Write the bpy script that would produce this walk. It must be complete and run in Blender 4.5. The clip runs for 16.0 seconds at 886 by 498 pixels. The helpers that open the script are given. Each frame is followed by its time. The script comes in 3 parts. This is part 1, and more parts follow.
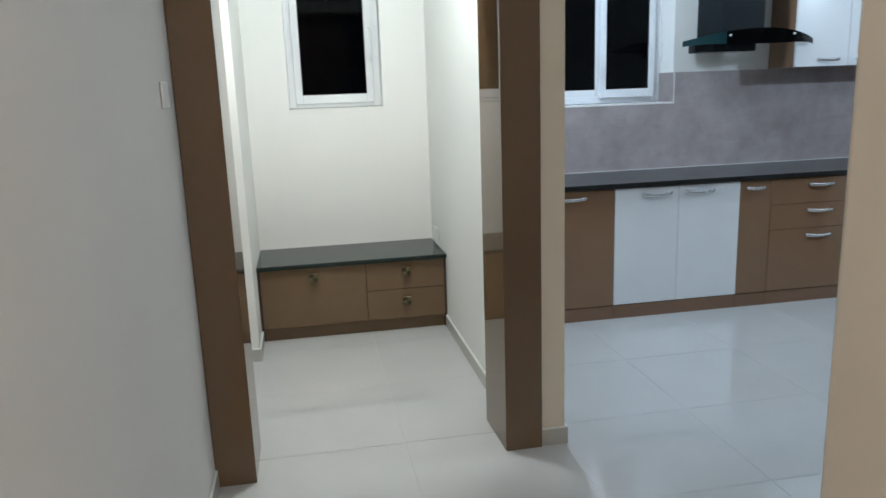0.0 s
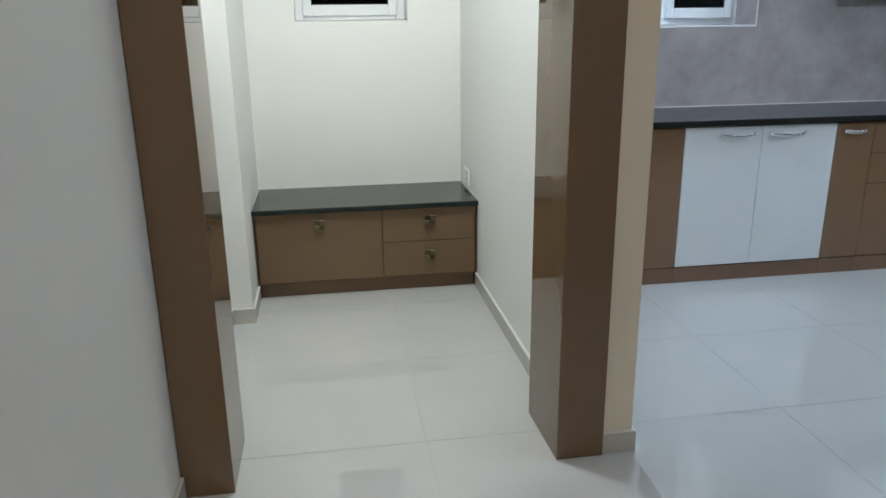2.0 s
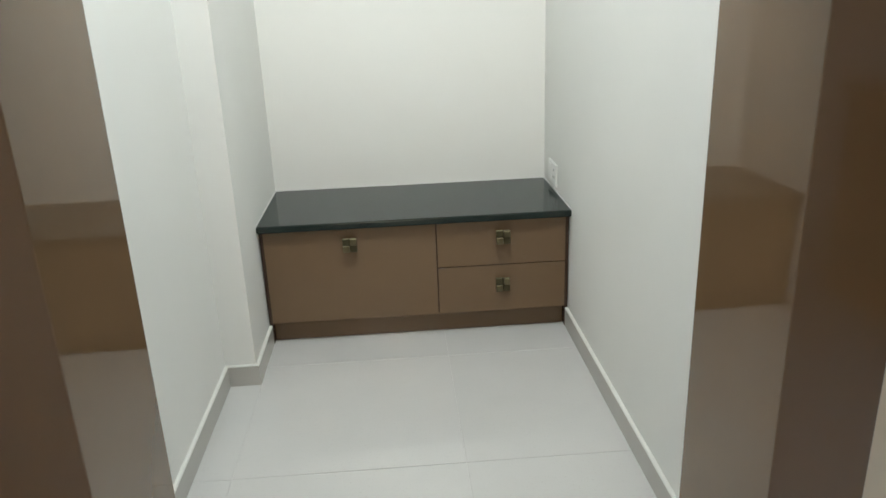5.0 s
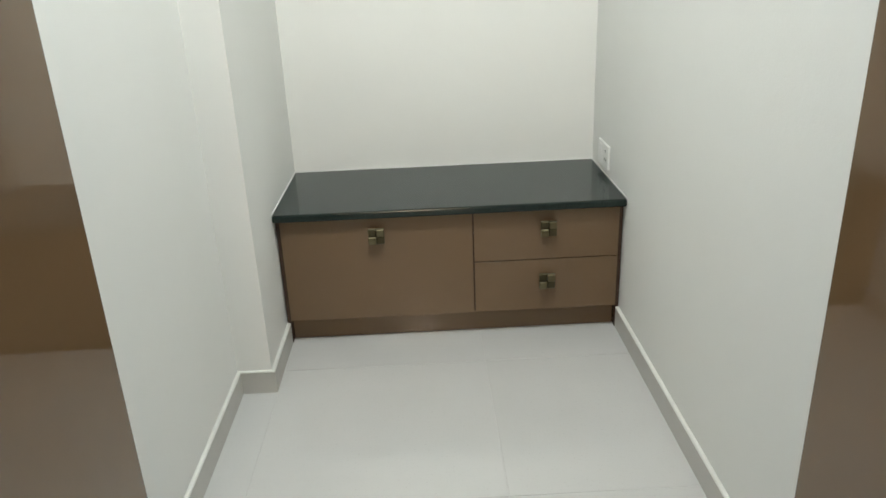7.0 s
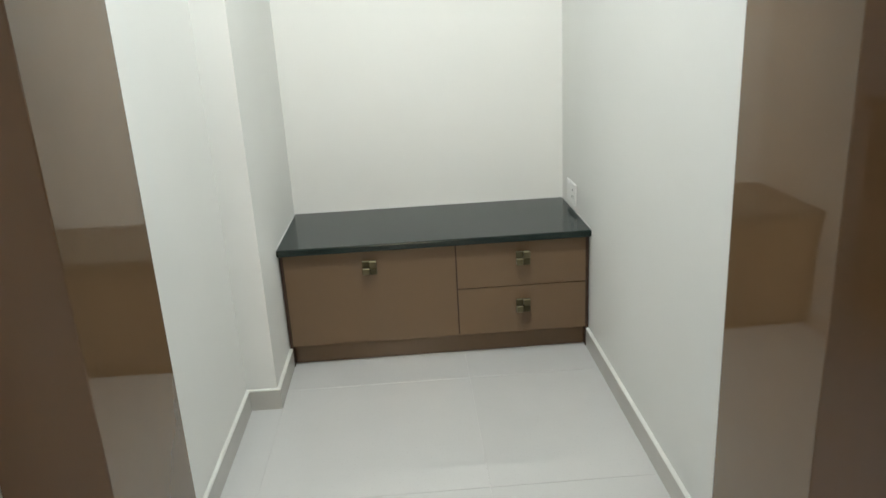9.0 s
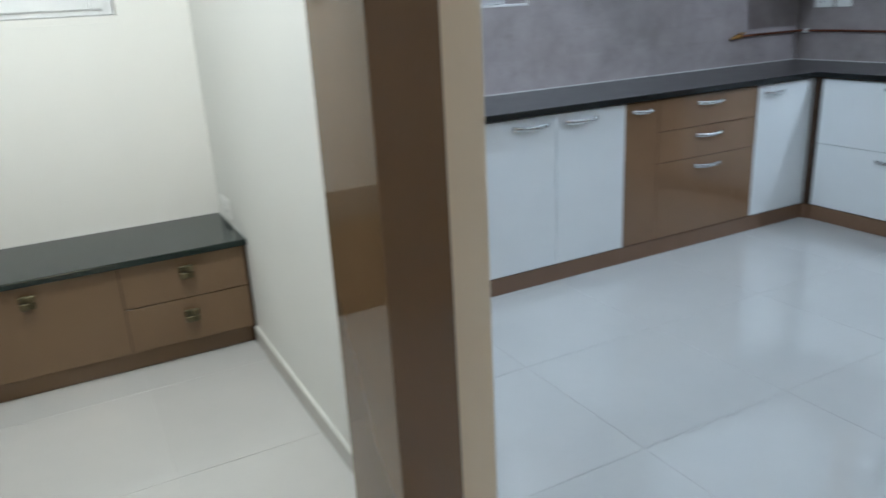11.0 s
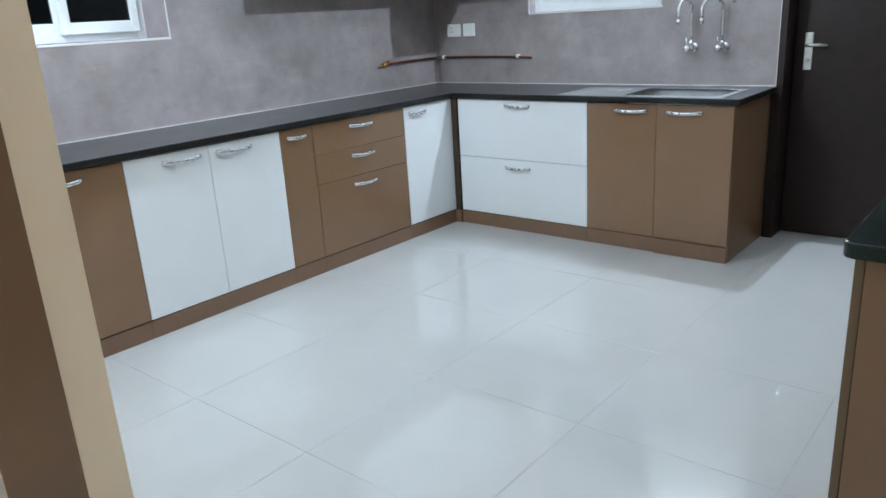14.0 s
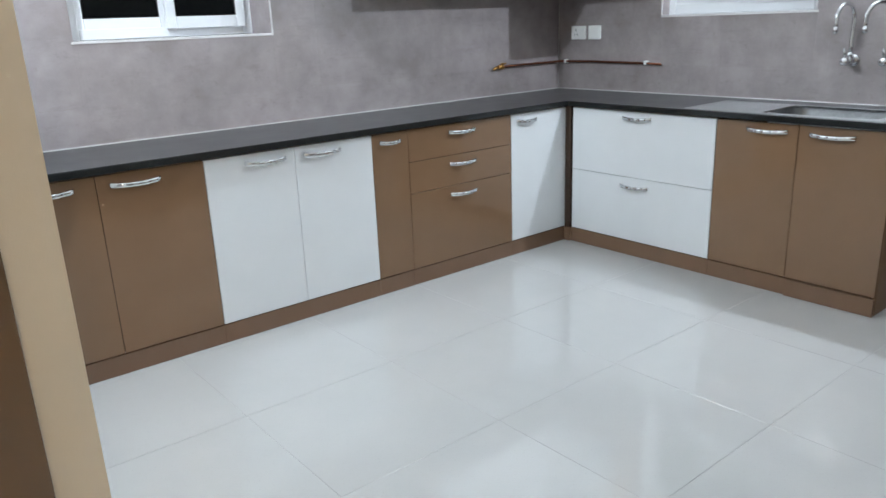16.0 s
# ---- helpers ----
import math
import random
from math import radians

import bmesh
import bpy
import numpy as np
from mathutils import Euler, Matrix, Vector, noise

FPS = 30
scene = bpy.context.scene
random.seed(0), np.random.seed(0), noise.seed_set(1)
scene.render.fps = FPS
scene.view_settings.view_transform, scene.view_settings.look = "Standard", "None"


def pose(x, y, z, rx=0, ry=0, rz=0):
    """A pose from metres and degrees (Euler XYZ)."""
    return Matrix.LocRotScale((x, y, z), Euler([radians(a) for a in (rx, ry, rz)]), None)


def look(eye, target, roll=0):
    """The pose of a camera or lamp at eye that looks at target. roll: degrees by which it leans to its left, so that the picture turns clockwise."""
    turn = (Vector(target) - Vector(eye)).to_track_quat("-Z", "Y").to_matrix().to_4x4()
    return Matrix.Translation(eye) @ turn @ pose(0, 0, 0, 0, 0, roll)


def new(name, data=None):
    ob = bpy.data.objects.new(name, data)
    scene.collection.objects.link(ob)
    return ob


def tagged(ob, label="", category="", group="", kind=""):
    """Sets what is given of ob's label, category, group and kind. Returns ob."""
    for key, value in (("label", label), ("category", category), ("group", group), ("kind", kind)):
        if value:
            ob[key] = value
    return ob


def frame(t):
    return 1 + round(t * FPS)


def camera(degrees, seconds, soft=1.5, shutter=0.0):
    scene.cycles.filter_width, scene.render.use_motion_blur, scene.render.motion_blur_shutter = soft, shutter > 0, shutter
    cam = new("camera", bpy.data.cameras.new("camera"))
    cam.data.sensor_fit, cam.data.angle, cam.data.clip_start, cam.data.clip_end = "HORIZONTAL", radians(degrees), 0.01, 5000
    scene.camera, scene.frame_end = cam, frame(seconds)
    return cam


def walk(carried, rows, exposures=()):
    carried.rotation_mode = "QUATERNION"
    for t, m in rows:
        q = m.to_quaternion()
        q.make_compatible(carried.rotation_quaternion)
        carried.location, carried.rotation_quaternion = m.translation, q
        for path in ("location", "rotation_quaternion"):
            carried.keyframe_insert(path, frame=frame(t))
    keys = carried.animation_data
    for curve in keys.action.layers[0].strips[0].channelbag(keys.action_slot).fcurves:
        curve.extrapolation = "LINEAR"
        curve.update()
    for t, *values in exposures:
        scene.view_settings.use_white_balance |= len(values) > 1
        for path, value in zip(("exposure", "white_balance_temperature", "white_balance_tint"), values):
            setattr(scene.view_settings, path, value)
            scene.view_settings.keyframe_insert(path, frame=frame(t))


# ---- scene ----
cam = camera(61.9, 16.0, soft=1.5, shutter=0.35)
PATH = [
    (0, (2.351, 1.236, 1.493), (2.703, 3.157, 1.06), -2.0),
    (0.5, (2.424, 1.393, 1.477), (2.662, 3.329, 1.033), -1.6),
    (1, (2.406, 1.572, 1.41), (2.595, 3.507, 0.938), -0.2),
    (1.5, (2.394, 1.745, 1.381), (2.648, 3.657, 0.853), -0.0),
    (2, (2.412, 1.956, 1.355), (2.708, 3.846, 0.77), -0.7),
    (2.5, (2.461, 2.142, 1.344), (2.593, 4.053, 0.767), -0.9),
    (3, (2.454, 2.369, 1.352), (2.575, 4.273, 0.753), -1.0),
    (3.5, (2.457, 2.537, 1.312), (2.685, 4.425, 0.694), -1.8),
    (4, (2.519, 2.746, 1.287), (2.679, 4.638, 0.658), -2.2),
    (4.2, (2.539, 2.805, 1.265), (2.642, 4.7, 0.637), -2.1),
    (6.3, (2.546, 3.315, 1.233), (2.671, 5.178, 0.516), -2.5),
    (6.5, (2.541, 3.329, 1.224), (2.633, 5.194, 0.506), -2.7),
    (7, (2.524, 3.348, 1.233), (2.562, 5.206, 0.492), -2.4),
    (7.5, (2.526, 3.315, 1.233), (2.528, 5.184, 0.522), -2.7),
    (8, (2.502, 3.259, 1.256), (2.531, 5.145, 0.591), -2.5),
    (8.2, (2.505, 3.223, 1.26), (2.546, 5.117, 0.619), -2.7),
    (10.5, (2.552, 2.732, 1.307), (2.972, 4.591, 0.702), -4.3),
    (11, (2.548, 2.658, 1.354), (3.422, 4.342, 0.721), -3.1),
    (11.5, (2.567, 2.567, 1.368), (3.705, 4.085, 0.735), -2.7),
    (12, (2.608, 2.407, 1.366), (3.864, 3.838, 0.752), -2.2),
    (12.5, (2.625, 2.293, 1.361), (3.987, 3.629, 0.762), -2.4),
    (13, (2.623, 2.286, 1.365), (4.082, 3.522, 0.775), -3.1),
    (13.5, (2.634, 2.323, 1.365), (4.132, 3.512, 0.782), -3.2),
    (14, (2.684, 2.379, 1.349), (4.134, 3.617, 0.748), -3.5),
    (14.5, (2.744, 2.456, 1.348), (4.205, 3.675, 0.732), -4.0),
    (15, (2.804, 2.483, 1.349), (4.284, 3.679, 0.731), -3.6),
    (15.5, (2.948, 2.482, 1.353), (4.281, 3.847, 0.752), -2.5),
    (16, (3.063, 2.451, 1.349), (4.258, 3.942, 0.761), -2.3),
]

EXPOSURES = [
    (0.0, -0.28, 5990, 9),
    (3.0, -0.25, 6000, 9),
    (4.2, -0.13, 6050, 9),
    (6.3, -0.04, 6230, 9),
    (8.2, -0.03, 6230, 9),
    (10.3, -0.13, 6020, 9),
    (12.2, -0.14, 5960, 9),
    (12.6, -0.07, 6000, 9),
    (13.2, 0.39, 6100, 9),
    (14.5, 0.40, 6340, 10),
    (16.0, 0.37, 6600, 12),
]
walk(cam, [(t, look(eye, target, roll)) for t, eye, target, roll in PATH], EXPOSURES)

# ---- plan, in metres ----
CEIL = 3.0
FRONT_N, FRONT_E = 5.468, 6.482        # cabinet fronts of the two kitchen runs
WALL_N, WALL_E = 6.072, 7.067          # plaster faces
TILE_N, TILE_E = 6.056, 7.055          # tile faces
PLINTH, TOP_LO, TOP_HI = 0.088, 0.840, 0.869
HALL_W, PANTRY_W, PANTRY_C, PANTRY_E = 1.926, 1.921, 2.025, 3.172
KITCHEN_W = 3.347
SPLASH = 1.525
PANTRY_N = 6.108                       # back wall of the pantry

# ---- night outside ----
world = bpy.data.worlds.new("night")
world.use_nodes = True
world.node_tree.nodes["Background"].inputs[0].default_value = (0.010, 0.013, 0.020, 1)
world.node_tree.nodes["Background"].inputs[1].default_value = 0.25
scene.world = world


def bulb(name, x, y, z, watts, colour, radius=0.035):
    data = bpy.data.lights.new(name, "POINT")
    data.energy, data.color, data.shadow_soft_size = watts, colour, radius
    ob = new(name, data)
    ob.location = (x, y, z)
    return ob


COOL, NEUTRAL, WARM = (0.745, 0.875, 1.0), (0.97, 1.0, 0.955), (1.0, 0.79, 0.55)
bulb("sink_light", 7.018, 3.91, 2.26, 78, COOL, 0.014)
bulb("partition_light", 3.415, 5.09, 2.68, 90, COOL, 0.014)
bulb("door_light", 6.958, 2.30, 2.55, 11, COOL, 0.02)
bulb("hall_light", 2.40, 0.12, 2.80, 64, WARM, 0.16)
panel = bpy.data.lights.new("pantry_light", "AREA")
panel.shape, panel.size, panel.energy, panel.color = "DISK", 0.20, 41, NEUTRAL
new("pantry_light", panel).location = (2.58, 4.50, CEIL - 0.056)


# ---- materials ----
def nodes_of(name):
    m = bpy.data.materials.new(name)
    m.use_nodes = True
    t = m.node_tree
    return m, t, t.nodes["Principled BSDF"]


def ramp(t, src, lo, hi, a, b):
    r = t.nodes.new("ShaderNodeValToRGB")
    r.color_ramp.elements[0].position, r.color_ramp.elements[1].position = lo, hi
    r.color_ramp.elements[0].color, r.color_ramp.elements[1].color = (*a, 1), (*b, 1)
    t.links.new(src, r.inputs[0])
    return r.outputs[0]


def noise_tex(t, scale, detail=4, rough=0.55, stretch=(1, 1, 1)):
    mp = t.nodes.new("ShaderNodeMapping")
    mp.inputs["Scale"].default_value = stretch
    n = t.nodes.new("ShaderNodeTexNoise")
    n.inputs["Scale"].default_value, n.inputs["Detail"].default_value, n.inputs["Roughness"].default_value = scale, detail, rough
    geo = t.nodes.new("ShaderNodeNewGeometry")
    t.links.new(geo.outputs["Position"], mp.inputs[0])
    t.links.new(mp.outputs[0], n.inputs[0])
    return n.outputs[0]


def mixed(t, fac, a, b, mode="MIX"):
    m = t.nodes.new("ShaderNodeMix")
    m.data_type, m.blend_type = "RGBA", mode
    for sock, v in ((m.inputs[0], fac), (m.inputs[6], a), (m.inputs[7], b)):
        if isinstance(v, (int, float)):
            sock.default_value = v
        elif isinstance(v, tuple):
            sock.default_value = (*v, 1)
        else:
            t.links.new(v, sock)
    return m.outputs[2]


def bumped(t, bsdf, src, strength, distance):
    b = t.nodes.new("ShaderNodeBump")
    b.inputs["Strength"].default_value, b.inputs["Distance"].default_value = strength, distance
    t.links.new(src, b.inputs["Height"])
    t.links.new(b.outputs[0], bsdf.inputs["Normal"])


def plaster(name, colour, dirt):
    m, t, p = nodes_of(name)
    big, fine = noise_tex(t, 1.7, 5), noise_tex(t, 220, 3)
    t.links.new(ramp(t, big, 0.3, 0.75, dirt, colour), p.inputs["Base Color"])
    p.inputs["Roughness"].default_value = 0.62
    p.inputs["Specular IOR Level"].default_value = 0.35
    roller = noise_tex(t, 46, 3)
    add = t.nodes.new("ShaderNodeMath")
    t.links.new(fine, add.inputs[0]), t.links.new(roller, add.inputs[1])
    bumped(t, p, add.outputs[0], 0.10, 0.003)
    return m


def gloss(name, colour, dark, rough=0.06, coat=0.0, ior=1.5, smudge=0.04, scale=6, wave=0.02):
    m, t, p = nodes_of(name)
    n = noise_tex(t, scale, 5)
    t.links.new(ramp(t, n, 0.25, 0.8, dark, colour), p.inputs["Base Color"])
    r = t.nodes.new("ShaderNodeMapRange")
    r.inputs["To Min"].default_value, r.inputs["To Max"].default_value = rough, rough + smudge
    t.links.new(noise_tex(t, 3.1, 6, 0.65), r.inputs[0])
    t.links.new(r.outputs[0], p.inputs["Roughness"])
    p.inputs["IOR"].default_value = ior
    p.inputs["Coat Weight"].default_value = coat
    if wave:
        bumped(t, p, noise_tex(t, 5.0, 1), wave, 0.004)
    return m


def metal(name, colour, rough, scale=90, amount=0.12):
    m, t, p = nodes_of(name)
    p.inputs["Metallic"].default_value = 1
    n = noise_tex(t, scale, 3)
    t.links.new(ramp(t, n, 0.3, 0.8, tuple(c * 0.82 for c in colour), colour), p.inputs["Base Color"])
    r = t.nodes.new("ShaderNodeMapRange")
    r.inputs["To Min"].default_value, r.inputs["To Max"].default_value = rough, rough + amount
    t.links.new(n, r.inputs[0])
    t.links.new(r.outputs[0], p.inputs["Roughness"])
    return m


def floor_tile_material():
    m, t, p = nodes_of("polished_tile")
    info = t.nodes.new("ShaderNodeObjectInfo")
    cloud = ramp(t, noise_tex(t, 2.6, 6, 0.6), 0.3, 0.75, (0.477, 0.475, 0.462), (0.508, 0.504, 0.489))
    speck = ramp(t, noise_tex(t, 140, 2), 0.62, 0.72, (1, 1, 1), (0.93, 0.93, 0.92))
    each = ramp(t, info.outputs["Random"], 0.0, 1.0, (0.98, 0.98, 0.978), (1, 1, 1))
    t.links.new(mixed(t, 1.0, mixed(t, 1.0, cloud, speck, "MULTIPLY"), each, "MULTIPLY"), p.inputs["Base Color"])
    r = t.nodes.new("ShaderNodeMapRange")
    r.inputs["From Min"].default_value, r.inputs["From Max"].default_value = 0.35, 0.75
    r.inputs["To Min"].default_value, r.inputs["To Max"].default_value = 0.003, 0.009
    t.links.new(noise_tex(t, 4.5, 6, 0.7), r.inputs[0])
    t.links.new(r.outputs[0], p.inputs["Roughness"])
    p.inputs["IOR"].default_value = 1.61
    bumped(t, p, noise_tex(t, 3.5, 1), 0.002, 0.004)
    return m


def wall_tile_material():
    m, t, p = nodes_of("concrete_look_tile")
    info = t.nodes.new("ShaderNodeObjectInfo")
    cloud = ramp(t, noise_tex(t, 4.2, 6, 0.62), 0.34, 0.68, (0.250, 0.215, 0.213), (0.378, 0.331, 0.332))
    streak = ramp(t, noise_tex(t, 7, 6, 0.7, (1, 1, 3.2)), 0.56, 0.72, (1, 1, 1), (0.88, 0.87, 0.86))
    pit = ramp(t, noise_tex(t, 16, 7, 0.75), 0.58, 0.72, (1, 1, 1), (0.82, 0.80, 0.79))
    each = ramp(t, info.outputs["Random"], 0.0, 1.0, (0.94, 0.94, 0.94), (1, 1, 1))
    c = mixed(t, 1.0, mixed(t, 1.0, cloud, streak, "MULTIPLY"), pit, "MULTIPLY")
    t.links.new(mixed(t, 1.0, c, each, "MULTIPLY"), p.inputs["Base Color"])
    p.inputs["Roughness"].default_value = 0.38
    bumped(t, p, noise_tex(t, 60, 5), 0.08, 0.002)
    return m


def granite_material(name, grey, rough, ior, smudge=0.12):
    m, t, p = nodes_of(name)
    grain = ramp(t, noise_tex(t, 420, 2), 0.60, 0.74, (0.005, 0.006, 0.006), (0.034, 0.037, 0.036))
    cloud = ramp(t, noise_tex(t, 9, 5), 0.3, 0.8, tuple(0.7 * g for g in grey), grey)
    t.links.new(mixed(t, 1.0, grain, cloud, "ADD"), p.inputs["Base Color"])
    r = t.nodes.new("ShaderNodeMapRange")
    r.inputs["To Min"].default_value, r.inputs["To Max"].default_value = rough, rough + smudge
    t.links.new(noise_tex(t, 5, 6, 0.7), r.inputs[0])
    t.links.new(r.outputs[0], p.inputs["Roughness"])
    p.inputs["IOR"].default_value = ior
    return m


def glass_material(name, ior):
    m, t, p = nodes_of(name)
    p.inputs["Base Color"].default_value = (0.16, 0.18, 0.18, 1)
    p.inputs["Roughness"].default_value = 0.0
    p.inputs["Transmission Weight"].default_value = 1.0
    p.inputs["IOR"].default_value = ior
    return m


def dark_glass_material():
    m, t, p = nodes_of("mottled_teal_glass")
    # opaque pane, base colour mottled from near black to teal
    t.links.new(ramp(t, noise_tex(t, 2.5, 2), 0.35, 0.65, (0.004, 0.016, 0.016), (0.010, 0.085, 0.075)), p.inputs["Base Color"])
    p.inputs["Roughness"].default_value = 0.03
    p.inputs["IOR"].default_value = 1.3
    return m


def glow(name, colour, power):
    m, t, p = nodes_of(name)
    p.inputs["Base Color"].default_value = (0.9, 0.9, 0.9, 1)
    p.inputs["Emission Color"].default_value = (*colour, 1)
    p.inputs["Emission Strength"].default_value = power
    return m


CREAM = plaster("cream_wall_paint", (0.752, 0.750, 0.722), (0.727, 0.725, 0.697))
HALL = plaster("hall_wall_paint", (0.70, 0.668, 0.628), (0.67, 0.638, 0.598))
BEIGE = plaster("beige_wall_paint", (0.70, 0.640, 0.530), (0.66, 0.60, 0.495))
CEILING = plaster("ceiling_paint", (0.82, 0.82, 0.80), (0.78, 0.78, 0.76))
BROWN = gloss("brown_gloss_laminate", (0.219, 0.128, 0.073), (0.204, 0.118, 0.066), 0.002, 0.0, 1.5, 0.004, 6, 0)
POST = gloss("brown_gloss_post_laminate", (0.150, 0.092, 0.047), (0.138, 0.084, 0.043), 0.004, 0.0, 1.64, 0.006, 6, 0.003)
TAUPE = gloss("taupe_gloss_laminate", (0.150, 0.096, 0.053), (0.140, 0.089, 0.049), 0.15, 0.0, 1.45, 0.05, 6, 0.004)
BOARD = gloss("brown_plinth_laminate", (0.200, 0.115, 0.070), (0.185, 0.105, 0.063), 0.22)
EDGE = gloss("dark_edge_band", (0.060, 0.034, 0.022), (0.050, 0.028, 0.018), 0.25)
WHITE = gloss("white_gloss_laminate", (0.78, 0.80, 0.81), (0.75, 0.77, 0.78), 0.0, 0.0, 1.5, 0.001, 6, 0)
UPVC = gloss("white_window_plastic", (0.71, 0.725, 0.74), (0.68, 0.695, 0.71), 0.28)
PLASTIC = gloss("white_switch_plastic", (0.82, 0.82, 0.80), (0.79, 0.79, 0.77), 0.3, wave=0)
TRIM = gloss("pale_corner_trim", (0.66, 0.64, 0.64), (0.60, 0.58, 0.58), 0.35)
CAULK = plaster("white_grout", (0.70, 0.69, 0.68), (0.55, 0.54, 0.53))
GROUT = plaster("grey_tile_grout", (0.52, 0.515, 0.50), (0.43, 0.425, 0.41))
TILE_JOINT = plaster("grey_splashback_joint", (0.30, 0.27, 0.25), (0.24, 0.215, 0.20))
SKIRT = gloss("grey_tile_skirting", (0.50, 0.485, 0.45), (0.46, 0.445, 0.41), 0.22)
SKIRT_TOP = gloss("pale_skirting_edge", (0.70, 0.70, 0.66), (0.62, 0.62, 0.58), 0.4)
FLOOR_TILE, WALL_TILE, TEAL_GLASS = floor_tile_material(), wall_tile_material(), dark_glass_material()
GLASS, KITCHEN_GLASS = glass_material("window_glass", 1.12), glass_material("shiny_window_glass", 1.34)
GRANITE = granite_material("polished_black_granite", (0.006, 0.014, 0.011), 0.06, 1.43)
NOSING = granite_material("polished_granite_edge", (0.0115, 0.012, 0.012), 0.008, 1.36, 0.01)
WORKTOP = granite_material("dusty_black_granite", (0.036, 0.036, 0.038), 0.24, 1.7)
CHROME = metal("chrome", (0.80, 0.81, 0.83), 0.03, amount=0.05)
STEEL = metal("brushed_stainless_steel", (0.68, 0.69, 0.70), 0.26, 60, 0.12)
SATIN = metal("satin_nickel", (0.70, 0.69, 0.66), 0.28)
COPPER = metal("tarnished_copper_pipe", (0.22, 0.085, 0.05), 0.35)
BRASS = metal("brass_valve", (0.75, 0.42, 0.13), 0.25)
ANTIQUE = metal("antique_brass", (0.17, 0.145, 0.085), 0.38, 160, 0.25)
ANTIQUE_DARK = metal("dark_antique_brass", (0.10, 0.086, 0.05), 0.42, 160, 0.25)
DOOR = gloss("dark_wenge_veneer", (0.026, 0.015, 0.0125), (0.016, 0.0095, 0.0085), 0.36, 0.0, 1.35, 0.12, 14)
HOOD_BLACK = gloss("black_hood_glass", (0.008, 0.009, 0.010), (0.006, 0.007, 0.008), 0.10, 0.0, 1.25)
HOOD_GLASS = gloss("smoked_hood_glass", (0.012, 0.014, 0.016), (0.009, 0.010, 0.012), 0.04, 0.0, 1.4)
HOOD_GLASS.node_tree.nodes["Principled BSDF"].inputs["Alpha"].default_value = 0.28
HOOD_BODY = gloss("dark_grey_hood_metal", (0.012, 0.016, 0.018), (0.009, 0.012, 0.014), 0.40, 0.0, 1.12)
HOOD_EDGE = gloss("teal_glass_edge", (0.09, 0.25, 0.29), (0.07, 0.20, 0.24), 0.08)
RUBBER = gloss("dark_gap", (0.012, 0.010, 0.009), (0.010, 0.008, 0.008), 0.6, wave=0)
LIT_WARM = glow("warm_lamp_diffuser", WARM, 6.0)
LIT_NEUTRAL = glow("neutral_lamp_diffuser", NEUTRAL, 6.0)

# ---- mesh helpers ----
ORIGIN = {}


def bm_box(x0, x1, y0, y1, z0, z1, bevel=0.0, segments=1):
    bm = bmesh.new()
    bmesh.ops.create_cube(bm, size=1.0)
    for v in bm.verts:
        v.co = ((x0 + x1) / 2 + v.co.x * (x1 - x0), (y0 + y1) / 2 + v.co.y * (y1 - y0), (z0 + z1) / 2 + v.co.z * (z1 - z0))
    if bevel:
        bmesh.ops.bevel(bm, geom=bm.edges[:], offset=bevel, segments=segments, affect="EDGES", profile=0.5)
    return bm


def joined(*bms):
    out = bmesh.new()
    for b in bms:
        tmp = bpy.data.meshes.new("tmp")
        b.to_mesh(tmp), b.free()
        out.from_mesh(tmp)
        bpy.data.meshes.remove(tmp)
    return out


def bm_tube(points, radius, sides=14, closed_ends=True):
    """A round tube along points; radius is one number or one for each point."""
    bm, rings = bmesh.new(), []
    pts = [Vector(p) for p in points]
    up = None
    for i, p in enumerate(pts):
        d = (pts[min(i + 1, len(pts) - 1)] - pts[max(i - 1, 0)]).normalized()
        if up is None:
            up = Vector((0, 0, 1)) if abs(d.z) < 0.9 else Vector((1, 0, 0))
        side = d.cross(up).normalized()
        up = side.cross(d).normalized()
        r = radius[i] if isinstance(radius, (list, tuple)) else radius
        rings.append([bm.verts.new(p + r * (math.cos(a) * side + math.sin(a) * up)) for a in (2 * math.pi * k / sides for k in range(sides))])
    for a, b in zip(rings, rings[1:]):
        for k in range(sides):
            bm.faces.new((a[k], a[(k + 1) % sides], b[(k + 1) % sides], b[k]))
    if closed_ends:
        bm.faces.new(rings[0][::-1]), bm.faces.new(rings[-1])
    bmesh.ops.recalc_face_normals(bm, faces=bm.faces[:])
    return bm


def bm_prism(outline, z0, z1, bevel=0.0, segments=2):
    """An upright prism over a plan outline."""
    bm = bmesh.new()
    lo = [bm.verts.new((x, y, z0)) for x, y in outline]
    hi = [bm.verts.new((x, y, z1)) for x, y in outline]
    n = len(outline)
    bm.faces.new(lo[::-1]), bm.faces.new(hi)
    for i in range(n):
        bm.faces.new((lo[i], lo[(i + 1) % n], hi[(i + 1) % n], hi[i]))
    bmesh.ops.recalc_face_normals(bm, faces=bm.faces[:])
    if bevel:
        bmesh.ops.bevel(bm, geom=bm.edges[:], offset=bevel, segments=segments, affect="EDGES", profile=0.5)
    return bm


def thing(name, at, label, category, group="", kind=""):
    ob = new(name)
    ob.empty_display_size = 0.05
    ob.location = at
    ORIGIN[ob] = Vector(at)
    return tagged(ob, label, category, group, kind)


